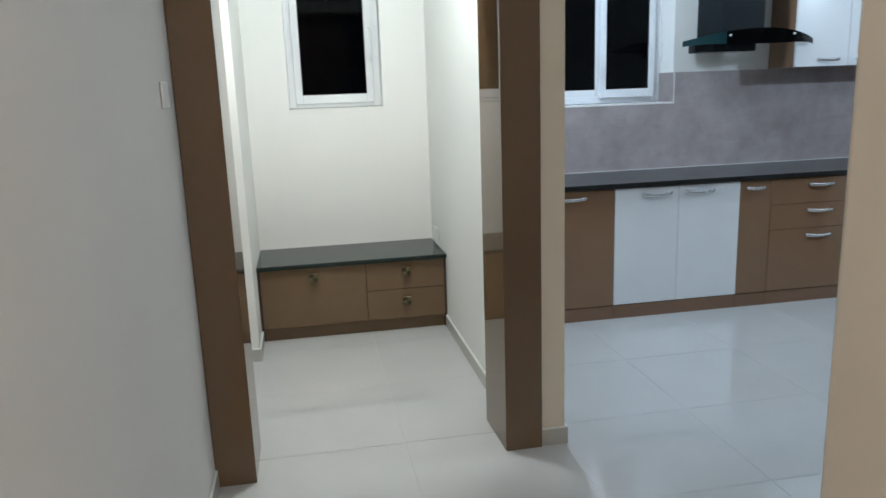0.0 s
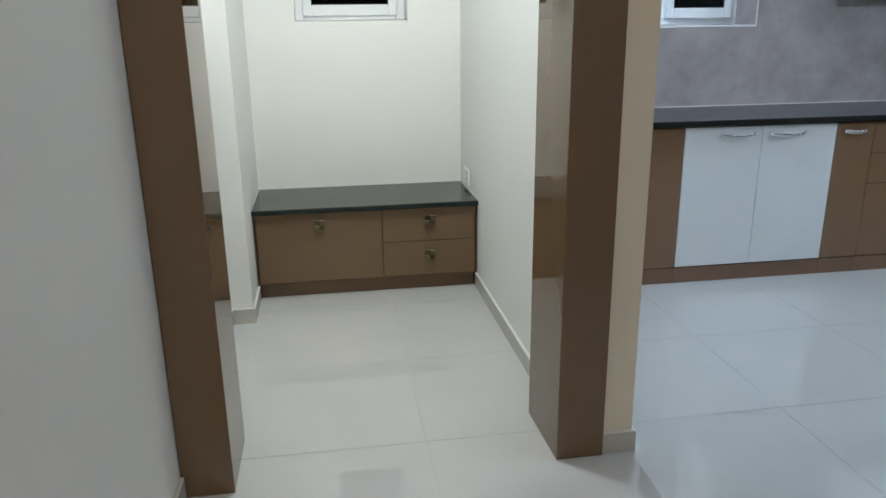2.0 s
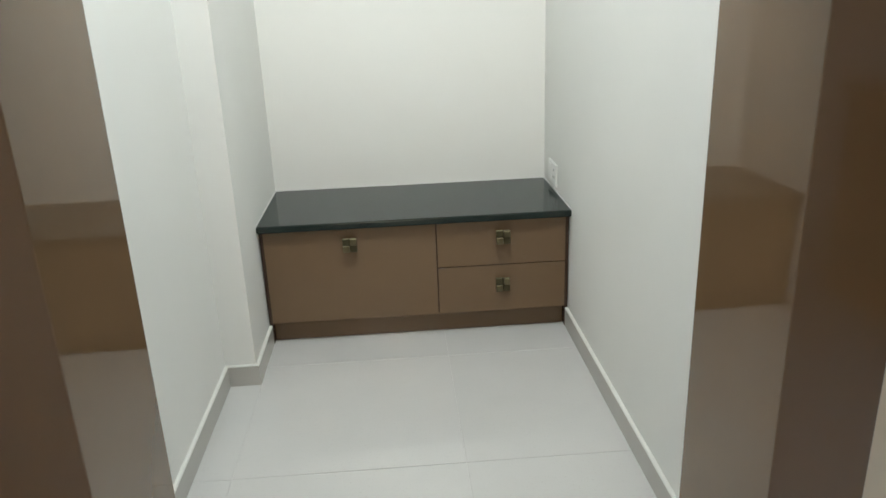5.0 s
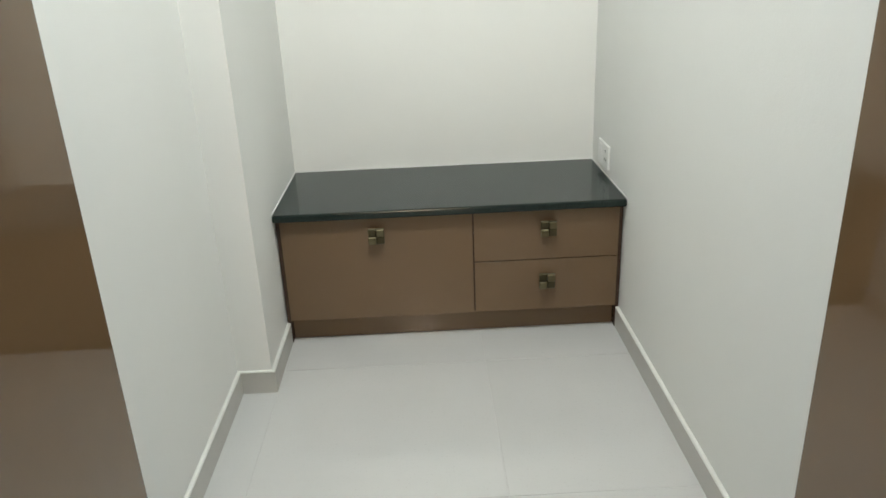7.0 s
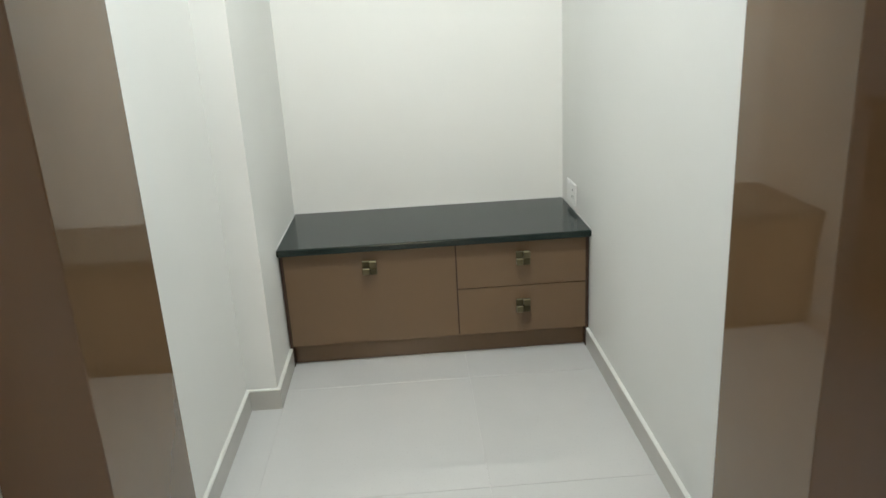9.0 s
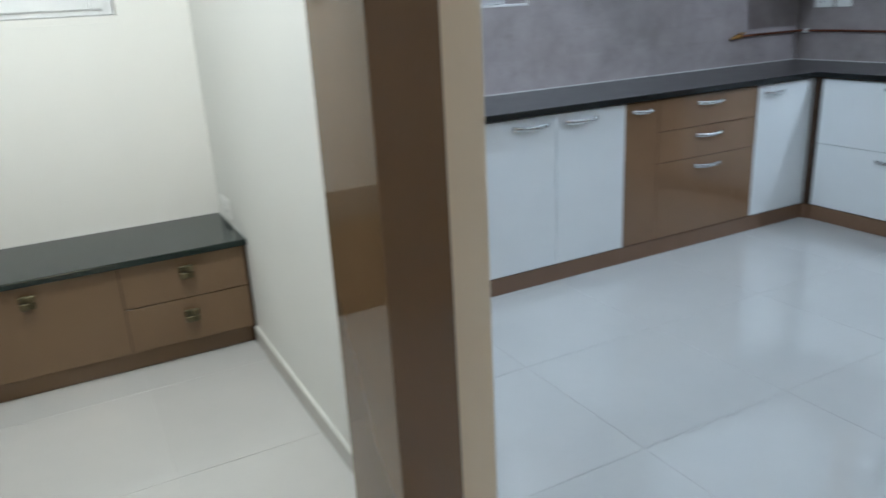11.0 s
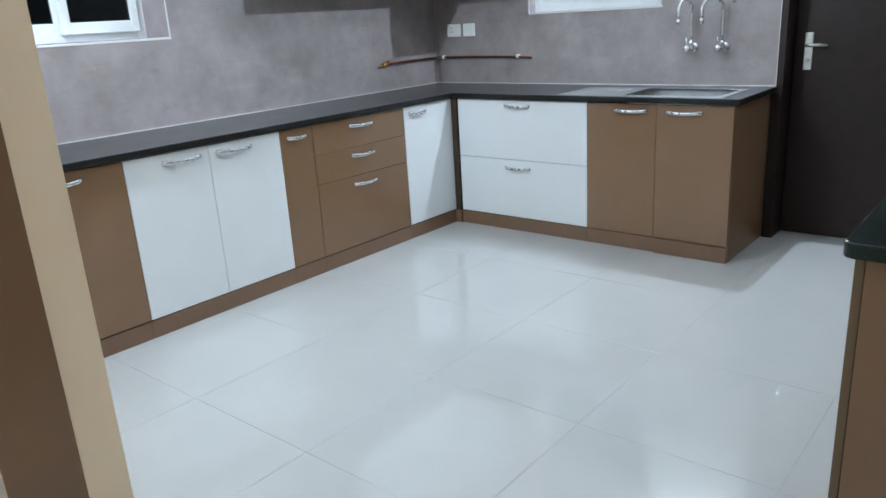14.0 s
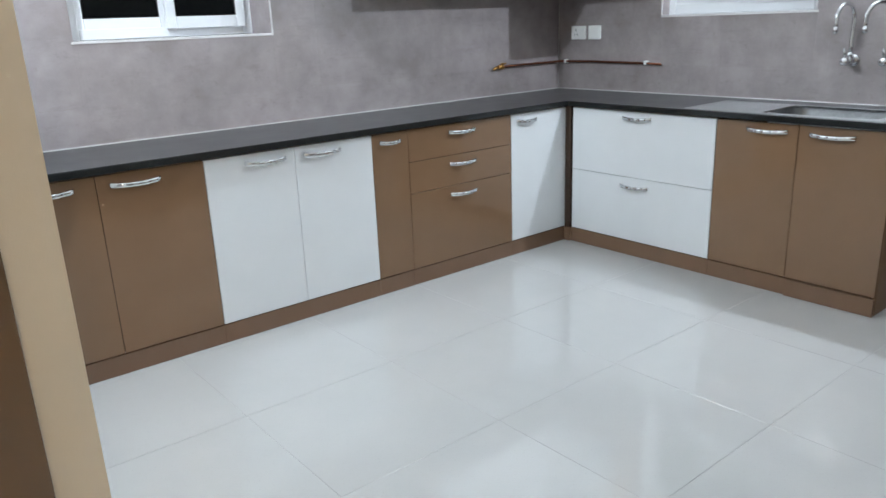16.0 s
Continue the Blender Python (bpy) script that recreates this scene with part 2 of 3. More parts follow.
def part(name, bm, material, parent=None, label="", smooth=False):
    """Links a bmesh, given in the room's coordinates, as one mesh object."""
    co = [v.co for v in bm.verts]
    c = Vector([(min(v[i] for v in co) + max(v[i] for v in co)) / 2 for i in range(3)])
    if parent is None:
        c.z = min(v.z for v in co)
    bmesh.ops.translate(bm, vec=-c, verts=bm.verts[:])
    me = bpy.data.meshes.new(name)
    for f in bm.faces:
        f.smooth = smooth
    bm.to_mesh(me), bm.free()
    me.materials.append(material)
    ob = new(name, me)
    ORIGIN[ob] = c
    ob.location = c - (ORIGIN[parent] if parent else Vector())
    if parent:
        ob.parent = parent
    return tagged(ob, label)


def structure(name, bm, material, label, category):
    return tagged(part(name, bm, material), label, category, "", "structure")


def cut(rect, holes):
    """The rectangles that are left of (a0, a1, b0, b1) outside the holes."""
    out = [rect]
    for h0, h1, k0, k1 in holes:
        nxt = []
        for a0, a1, b0, b1 in out:
            if h0 >= a1 or h1 <= a0 or k0 >= b1 or k1 <= b0:
                nxt.append((a0, a1, b0, b1))
                continue
            m0, m1 = max(a0, h0), min(a1, h1)
            nxt += [r for r in ((a0, m0, b0, b1), (m1, a1, b0, b1), (m0, m1, b0, max(b0, k0)), (m0, m1, min(b1, k1), b1)) if r[1] - r[0] > 0.004 and r[3] - r[2] > 0.004]
        out = nxt
    return out


# ---- walls, ceiling ----
W1 = (2.285, 2.884, 1.345, 2.30)         # pantry window: x0, x1, z0, z1
W2 = (3.930, 4.891, 1.319, 2.30)        # kitchen window over the worktop
W3 = (4.294, 5.230, 1.328, 2.05)       # window over the sink: y0, y1, z0, z1
D1 = (2.895, 3.622, -0.1, 2.10)        # door in the east wall
structure("wall_north_pantry", joined(*[bm_box(a, b, PANTRY_N, WALL_N + 0.25, c, d) for a, b, c, d in cut((1.70, 3.26, -0.05, CEIL), [W1])]), CREAM, "cream painted plaster wall behind the pantry bench", "wall")
structure("wall_north_kitchen", joined(*[bm_box(a, b, WALL_N, WALL_N + 0.25, c, d) for a, b, c, d in cut((3.26, 7.317, -0.05, CEIL), [W2])]), CREAM, "cream painted plaster wall above the kitchen tiles", "wall")
structure("wall_east", joined(*[bm_box(WALL_E, WALL_E + 0.25, a, b, c, d) for a, b, c, d in cut((-1.5, WALL_N, -0.05, CEIL), [W3, D1])]), CREAM, "cream painted plaster wall with window and door", "wall")
structure("wall_partition_end", bm_box(PANTRY_E, KITCHEN_W, 3.978, 3.998, -0.05, CEIL), BEIGE, "beige painted end of the partition wall", "wall")
structure("wall_pantry_east", joined(bm_box(PANTRY_E, 3.26, 3.998, PANTRY_N, -0.05, CEIL), bm_box(3.26, KITCHEN_W, 3.998, WALL_N, -0.05, CEIL)), CREAM, "cream partition wall between pantry and kitchen", "wall")
structure("wall_pantry_west", bm_box(1.70, PANTRY_W, 3.972, PANTRY_N, -0.05, CEIL), CREAM, "cream painted pantry side wall", "wall")
structure("column_pantry", bm_box(PANTRY_W, PANTRY_C, 5.329, PANTRY_N, -0.05, CEIL), CREAM, "shallow cream plaster column in the pantry corner", "column")
structure("wall_hall_west", bm_box(1.65, HALL_W, -1.5, 3.97, -0.05, CEIL, 0.002), HALL, "off-white painted hall wall", "wall")
structure("wall_hall_east", bm_box(2.963, 3.19, -1.5, 1.99, -0.05, CEIL, 0.012, 3), HALL, "off-white painted wall end beside the kitchen opening", "wall")
structure("wall_south", bm_box(1.65, 7.245, -1.7, -1.5, -0.05, CEIL), HALL, "off-white painted wall behind the hall", "wall")
structure("ceiling", bm_box(1.60, 7.30, -1.75, 6.40, CEIL, CEIL + 0.12), CEILING, "plain white painted ceiling", "ceiling")
structure("lintel_pantry", bm_box(HALL_W, KITCHEN_W, 3.984, 4.20, 2.16, CEIL), CREAM, "cream plaster lintel above the pantry portal", "wall")

# ---- skirting ----
def skirting(name, x0, x1, y0, y1, top=0.076):
    ob = structure(name, bm_box(x0, x1, y0, y1, 0.0, top - 0.006), SKIRT, "grey tile skirting with a pale chamfered top edge", "skirting")
    part("edge", bm_box(x0, x1, y0, y1, top - 0.006, top, 0.002), SKIRT_TOP, ob, "pale top edge")


skirting("baseboard_pantry_east", PANTRY_E - 0.012, PANTRY_E, 4.266, 5.672)
skirting("baseboard_pantry_west", PANTRY_W, PANTRY_W + 0.012, 4.262, 5.317)
skirting("baseboard_column_face", PANTRY_W, PANTRY_C + 0.012, 5.317, 5.329)
skirting("baseboard_column_side", PANTRY_C, PANTRY_C + 0.012, 5.329, 5.672)
skirting("baseboard_partition_end", 3.245, KITCHEN_W + 0.012, 3.966, 3.978)
skirting("baseboard_partition_side", KITCHEN_W, KITCHEN_W + 0.012, 3.978, 5.45)
skirting("baseboard_hall_west", HALL_W, HALL_W + 0.012, -1.5, 3.956)
skirting("baseboard_hall_east", 2.951, 2.963, -1.5, 1.99)

# ---- pantry portal ----
portal = thing("portal_pantry", (2.57, 3.96, 0), "brown high-gloss laminate portal frame around the pantry opening", "door frame", "", "structure")
part("post", bm_box(1.928, 2.0795, 3.958, 4.266, 0, 2.16, 0.0015), POST, portal)
part("post", bm_prism([(3.088, 3.958), (3.243, 3.958), (3.243, 3.977), (3.171, 3.977), (3.171, 4.268), (3.081, 4.268)], 0, 2.16, 0.0015, 1), POST, portal)
part("header", bm_box(2.080, 3.0805, 3.962, 4.258, 2.08, 2.16, 0.0015), POST, portal)


# ---- windows ----
def window(name, label, axis, a0, a1, z0, z1, face, sashes, lower_frame, fl=0.05, fr=0.05, glazing=None):
    """A white plastic window set back in its opening. axis: 'x' in the north wall, 'y' in the east wall."""
    def box(u0, u1, d0, d1, c0, c1, bevel=0.004):
        return bm_box(u0, u1, face + d0, face + d1, c0, c1, bevel) if axis == "x" else bm_box(face + d0, face + d1, u0, u1, c0, c1, bevel)
    at = ((a0 + a1) / 2, face, z0) if axis == "x" else (face, (a0 + a1) / 2, z0)
    w = thing(name, at, label, "window", "", "structure")
    f = 0.05
    part("window_frame", joined(box(a0, a0 + fl, 0, 0.07, z0, z1), box(a1 - fr, a1, 0, 0.07, z0, z1), box(a0 + fl, a1 - fr, 0, 0.07, z0, z0 + lower_frame), box(a0 + fl, a1 - fr, 0, 0.07, z1 - f, z1)), UPVC, w)
    for s0, s1, depth in sashes:
        b = 0.048
        c0, c1 = z0 + lower_frame - 0.012, z1 - f + 0.012
        s = part("sash", joined(box(s0, s0 + b, depth, depth + 0.03, c0, c1), box(s1 - b, s1, depth, depth + 0.03, c0, c1), box(s0 + b, s1 - b, depth, depth + 0.03, c0, c0 + b + 0.01), box(s0 + b, s1 - b, depth, depth + 0.03, c1 - b, c1)), UPVC, w)
        g = part("pane", box(s0 + b - 0.004, s1 - b + 0.004, depth + 0.012, depth + 0.017, c0 + b, c1 - b + 0.004, 0), glazing or GLASS, s, "dark glass pane with night behind it")
        g.visible_shadow = False
        part("gasket", joined(box(s0 + b, s0 + b + 0.004, depth + 0.004, depth + 0.012, c0 + b + 0.01, c1 - b, 0), box(s1 - b - 0.004, s1 - b, depth + 0.004, depth + 0.012, c0 + b + 0.01, c1 - b, 0), box(s0 + b, s1 - b, depth + 0.004, depth + 0.012, c0 + b + 0.010, c0 + b + 0.014, 0)), RUBBER, s)
    return w


win1 = window("window_1", "narrow white plastic casement window with black night glass", "x", W1[0], W1[1], W1[2] + 0.030, W1[3], 6.235, [(2.326, 2.841, -0.012)], 0.036, 0.046, 0.050)
hx = 2.827
part("handle", joined(bm_tube([(hx, 6.223, 1.88), (hx, 6.202, 1.875), (hx + 0.004, 6.192, 1.84), (hx + 0.006, 6.188, 1.78), (hx + 0.004, 6.192, 1.72), (hx, 6.202, 1.685), (hx, 6.223, 1.68)], 0.006, 8), bm_box(hx - 0.01, hx + 0.01, 6.218, 6.224, 1.66, 1.70, 0.002), bm_box(hx - 0.01, hx + 0.01, 6.218, 6.224, 1.86, 1.90, 0.002)), UPVC, win1, "white bow handle", True)
structure("window_sill_pantry", bm_box(W1[0] + 0.001, W1[1] - 0.001, PANTRY_N + 0.002, 6.30, W1[2] + 0.0005, W1[2] + 0.028), CREAM, "cream painted plaster window sill", "window sill")

win2 = window("window_2", "white plastic sliding window with two black night panes", "x", W2[0], W2[1], W2[2] + 0.008, W2[3], 6.272, [(4.000, 4.452, 0.004), (4.425, 4.838, -0.030)], 0.050, 0.090, 0.061, KITCHEN_GLASS)
win3 = window("window_3", "white plastic sliding window above the kitchen sink", "y", W3[0], W3[1], W3[2] + 0.006, W3[3], 7.120, [(W3[0] + 0.03, 4.77, -0.02), (4.71, W3[1] - 0.03, 0.006)], 0.062, 0.05, 0.05, TEAL_GLASS)
part("latch", bm_box(4.872, 4.884, 6.232, 6.243, 1.62, 1.74, 0.004, 2), UPVC, win2)

# ---- tiled splashback ----
def splash_tiles(name, axis, a0, a1, face, holes, label):
    backing = thing(name, ((a0 + a1) / 2, face, TOP_HI) if axis == "x" else (face, (a0 + a1) / 2, TOP_HI), label, "splashback", "", "structure")
    cells, shapes = [], {}
    rows = [TOP_HI + 0.004, 1.04, 1.34, SPLASH]
    for c0, c1 in zip(rows, rows[1:]):
        u = a0
        while u < a1 - 0.01:
            v = min(u + 0.60, a1)
            cells += cut((u, v, c0, c1), holes)
            u = v
    for u0, u1, c0, c1 in cells:
        key = (round(u1 - u0, 3), round(c1 - c0, 3))
        me = shapes.get(key)
        w, h = key[0] - 0.0005, key[1] - 0.0005
        if me is None:
            bm = bm_box(-w / 2, w / 2, 0, 0.009, -h / 2, h / 2, 0.0002) if axis == "x" else bm_box(0, 0.009, -w / 2, w / 2, -h / 2, h / 2, 0.0002)
            me = bpy.data.meshes.new("tile")
            bm.to_mesh(me), bm.free()
            me.materials.append(WALL_TILE)
            shapes[key] = me
        ob = new("tile", me)
        mid = Vector(((u0 + u1) / 2, face, (c0 + c1) / 2) if axis == "x" else (face, (u0 + u1) / 2, (c0 + c1) / 2))
        ob.location = mid - ORIGIN[backing]
        ob.parent = backing
    fill = [bm_box(u0, u1, face + 0.0007, face + 0.0112, c0, c1) if axis == "x" else bm_box(face + 0.0007, face + 0.0112, u0, u1, c0, c1) for u0, u1, c0, c1 in cut((a0, a1, rows[0], rows[-1]), holes)]
    part("grout", joined(*fill), TILE_JOINT, backing, "grey joint filler")
    return backing


splash_n = splash_tiles("splashback_north", "x", KITCHEN_W + 0.001, TILE_E - 0.001, TILE_N, [W2], "grey concrete-look ceramic tiles above the worktop")
splash_e = splash_tiles("splashback_east", "y", 3.625, TILE_N - 0.001, TILE_E, [W3], "grey concrete-look ceramic tiles behind the sink")
# tiled window reveals and their pale trims
part("reveal", joined(bm_box(W2[1] - 0.008, W2[1] - 0.0005, TILE_N + 0.002, 6.271, W2[2] + 0.001, SPLASH), bm_box(W2[0] + 0.0005, W2[0] + 0.008, TILE_N + 0.002, 6.271, W2[2] + 0.001, SPLASH)), WALL_TILE, splash_n)
part("sill_tile", bm_box(W2[0], W2[1], TILE_N + 0.001, 6.272, W2[2] - 0.004, W2[2] + 0.007, 0.001), TRIM, splash_n, "pale window ledge tile")
part("corner_trim", joined(bm_box(W2[1] - 0.004, W2[1] + 0.003, TILE_N - 0.003, TILE_N + 0.001, W2[2] - 0.004, SPLASH), bm_box(W2[0] - 0.003, W2[1] - 0.004, TILE_N - 0.003, TILE_N + 0.001, W2[2] - 0.004, W2[2] + 0.003)), TRIM, splash_n, "pale plastic corner trim")
part("reveal", joined(bm_box(TILE_E + 0.002, 7.119, W3[1] - 0.008, W3[1] - 0.0005, W3[2], SPLASH), bm_box(TILE_E + 0.002, 7.119, W3[0] + 0.0005, W3[0] + 0.008, W3[2], SPLASH)), WALL_TILE, splash_e)
part("sill_tile", bm_box(TILE_E + 0.001, 7.120, W3[0], W3[1], W3[2] - 0.004, W3[2] + 0.006, 0.001), TRIM, splash_e, "pale window ledge tile")
part("corner_trim", joined(bm_box(TILE_E - 0.003, TILE_E + 0.001, W3[0], W3[1], W3[2] - 0.006, W3[2] + 0.005), bm_box(TILE_E - 0.003, TILE_E + 0.001, W3[1] - 0.006, W3[1] + 0.004, W3[2] + 0.005, SPLASH), bm_box(TILE_E - 0.003, WALL_E - 0.001, 3.6215, 3.6248, TOP_HI, SPLASH)), TRIM, splash_e, "pale plastic corner trim")
part("caulk", bm_box(KITCHEN_W, TILE_E, TILE_N - 0.006, TILE_N + 0.004, TOP_HI, TOP_HI + 0.005, 0.001), CAULK, splash_n, "white silicone joint")
part("caulk", bm_box(TILE_E - 0.006, TILE_E + 0.004, 3.625, TILE_N - 0.006, TOP_HI, TOP_HI + 0.005, 0.001), CAULK, splash_e, "white silicone joint")


# ---- kitchen units ----
def bow_handle(centre, along, out, length, parent):
    """A curved chrome bar with broad flat ends, raised in the middle."""
    c, a, o = Vector(centre), Vector(along), Vector(out)
    up = Vector((0, 0, 1))
    bm, rings, n = bmesh.new(), [], 30
    for i in range(n + 1):
        s = -1 + 2 * i / n
        rise = 0.007 + 0.021 * (1 - abs(s) ** 2.2) + 0.0020 * math.cos(5 * math.pi * s)
        half = 0.0120 - 0.0030 * math.cos(s * math.pi / 2) + 0.001 * math.cos(3 * s)
        thick = 0.0042 + 0.0012 * (1 - s * s)
        drop = -0.005 * (1 - s * s)
        mid = c + a * (s * length / 2) + o * rise + up * (drop + 0.005)
        ring = []
        for k in range(10):
            q = 2 * math.pi * k / 10
            ring.append(bm.verts.new(mid + up * (half * math.cos(q)) + o * (thick * math.sin(q))))
        rings.append(ring)
    for r0, r1 in zip(rings, rings[1:]):
        for k in range(10):
            bm.faces.new((r0[k], r0[(k + 1) % 10], r1[(k + 1) % 10], r1[k]))
    bm.faces.new(rings[0][::-1]), bm.faces.new(rings[-1])
    bmesh.ops.recalc_face_normals(bm, faces=bm.faces[:])
    feet = []
    for s in (-0.80, 0.80):
        p = c + a * (s * length / 2)
        feet.append(bm_tube([p + up * 0.003, p + o * 0.012 + up * 0.003], 0.005, 10))
    return part("handle", joined(bm, *feet), CHROME, parent, "curved chrome bar handle", True)


def unit(name, label, run, a0, a1, fronts, z0=PLINTH, z1=TOP_LO, face=None, depth=0.54, carcass=BROWN, plinth=True, group="kitchen base units", category="cabinet"):
    """One cabinet. run 'n': on the north wall, spanning x; 'e': on the east wall, spanning y.
    fronts: (kind, u0, u1, c0, c1, material, handle u, handle z, handle length)."""
    face = face if face is not None else (FRONT_N if run == "n" else FRONT_E)
    def box(u0, u1, d0, d1, c0, c1, bevel=0.0, seg=1):
        return bm_box(u0, u1, face + d0, face + d1, c0, c1, bevel, seg) if run == "n" else bm_box(face + d0, face + d1, u0, u1, c0, c1, bevel, seg)
    at = ((a0 + a1) / 2, face + depth / 2, 0 if plinth else z0) if run == "n" else (face + depth / 2, (a0 + a1) / 2, 0 if plinth else z0)
    cab = thing(name, at, label, category, group)
    part("body", box(a0 + 0.001, a1 - 0.001, 0.0205, depth, z0, z1 - 0.001), carcass, cab)
    if plinth:
        part("plinth", box(a0 + 0.0005, a1 - 0.0005, 0.004, 0.022, 0.0, z0 - 0.003, 0.001), BOARD, cab, "brown laminate plinth")
    for kind, u0, u1, c0, c1, mat, hu, hz, hl in fronts:
        d = part(kind, box(u0 + 0.0013, u1 - 0.0013, 0.0, 0.0185, c0 + 0.0013, c1 - 0.0013, 0.0012), mat, cab)
        if hl:
            along, out = ((1, 0, 0), (0, -1, 0)) if run == "n" else ((0, 1, 0), (-1, 0, 0))
            bow_handle((hu, face, hz) if run == "n" else (face, hu, hz), along, out, hl, d)
    return cab


DB, DT = PLINTH + 0.002, 0.832
KW = KITCHEN_W + 0.014
unit("base_cabinet", "brown gloss base cabinet with two doors and chrome handles", "n", KW, 4.214, [("door", KW, 3.782, DB, DT, BROWN, 3.602, 0.784, 0.20), ("door", 3.782, 4.214, DB, DT, BROWN, 3.931, 0.784, 0.20)])
unit("base_cabinet", "white gloss base cabinet with two doors and chrome handles", "n", 4.214, 5.062, [("door", 4.214, 4.639, DB, DT, WHITE, 4.495, 0.786, 0.20), ("door", 4.639, 5.062, DB, DT, WHITE, 4.782, 0.786, 0.20)])
unit("base_cabinet", "narrow brown gloss base cabinet with one tall door", "n", 5.062, 5.282, [("door", 5.062, 5.282, DB, DT, BROWN, 5.169, 0.784, 0.13)])
unit("drawer_cabinet", "brown gloss drawer unit with three drawers and chrome handles", "n", 5.282, 6.011, [("drawer", 5.282, 6.011, 0.665, DT, BROWN, 5.643, 0.784, 0.19), ("drawer", 5.282, 6.011, 0.500, 0.665, BROWN, 5.643, 0.615, 0.19), ("drawer", 5.282, 6.011, DB, 0.500, BROWN, 5.643, 0.449, 0.19)])
unit("base_cabinet", "white gloss corner base cabinet with one door", "n", 6.011, 6.471, [("door", 6.011, 6.471, DB, DT, WHITE, 6.134, 0.786, 0.16)])
filler = thing("corner_filler", (6.49, 5.45, 0), "narrow dark brown filler post in the inner cabinet corner", "filler panel")
part("strip", bm_box(6.4715, 6.52, 5.4285, 5.485, 0.088, 0.838, 0.001), EDGE, filler)
part("plinth", bm_box(6.4715, 6.4985, 5.4285, 5.4855, 0.0, 0.085, 0.001), BOARD, filler, "brown laminate plinth corner")
unit("drawer_cabinet", "white gloss unit with two deep drawers and chrome handles", "e", 4.478, 5.428, [("drawer", 4.478, 5.422, 0.461, DT, WHITE, 4.960, 0.792, 0.19), ("drawer", 4.478, 5.422, DB, 0.461, WHITE, 4.963, 0.406, 0.19)], depth=0.52)
sink_unit = unit("sink_cabinet", "brown gloss sink cabinet with two doors and chrome handles", "e", 3.664, 4.478, [("door", 4.061, 4.478, DB, DT, BROWN, 4.212, 0.790, 0.205), ("door", 3.647, 4.061, DB, DT, BROWN, 3.909, 0.788, 0.205)], z1=0.70, depth=0.52)
part("side_panel", bm_box(6.5005, TILE_E - 0.001, 3.646, 3.663, 0.0, 0.844, 0.001), BROWN, sink_unit, "brown gloss end panel")
part("plinth", bm_box(6.474, 6.4855, 3.646, 4.053, 0.0, PLINTH - 0.004, 0.001), BOARD, sink_unit, "brown laminate plinth board")

# ---- worktop with the cut-out for the sink ----
BOWL = (6.512, 6.862, 3.745, 4.275)
bm = bmesh.new()
xs, ys = [KITCHEN_W + 0.001, 6.4642, BOWL[0], BOWL[1], TILE_E - 0.001], [3.6262, BOWL[2], BOWL[3], 5.4522, TILE_N - 0.001]
grid = {}
for i in range(4):
    for j in range(4):
        if (i == 0 and j < 3) or (i == 2 and j == 1):
            continue
        quad = []
        for a, b in ((i, j), (i + 1, j), (i + 1, j + 1), (i, j + 1)):
            if (a, b) not in grid:
                grid[a, b] = bm.verts.new((xs[a], ys[b], TOP_HI))
            quad.append(grid[a, b])
        bm.faces.new(quad)
r = bmesh.ops.extrude_face_region(bm, geom=bm.faces[:])
bmesh.ops.translate(bm, vec=(0, 0, TOP_LO - TOP_HI), verts=[g for g in r["geom"] if isinstance(g, bmesh.types.BMVert)])
bmesh.ops.recalc_face_normals(bm, faces=bm.faces[:])
worktop = thing("worktop", (5.2, 5.8, TOP_LO), "black granite worktop with polished edge on the base units", "worktop")
part("slab", bm, WORKTOP, worktop, "dull black granite slab")
for x0, x1, y0, y1 in ((KITCHEN_W + 0.001, 6.4638, 5.440, 5.452), (6.452, 6.464, 3.614, 5.4398), (6.4642, TILE_E - 0.001, 3.614, 3.626)):
    part("front_edge", bm_box(x0, x1, y0, y1, TOP_LO, TOP_HI, 0.003, 3), NOSING, worktop, "polished black rounded edge")



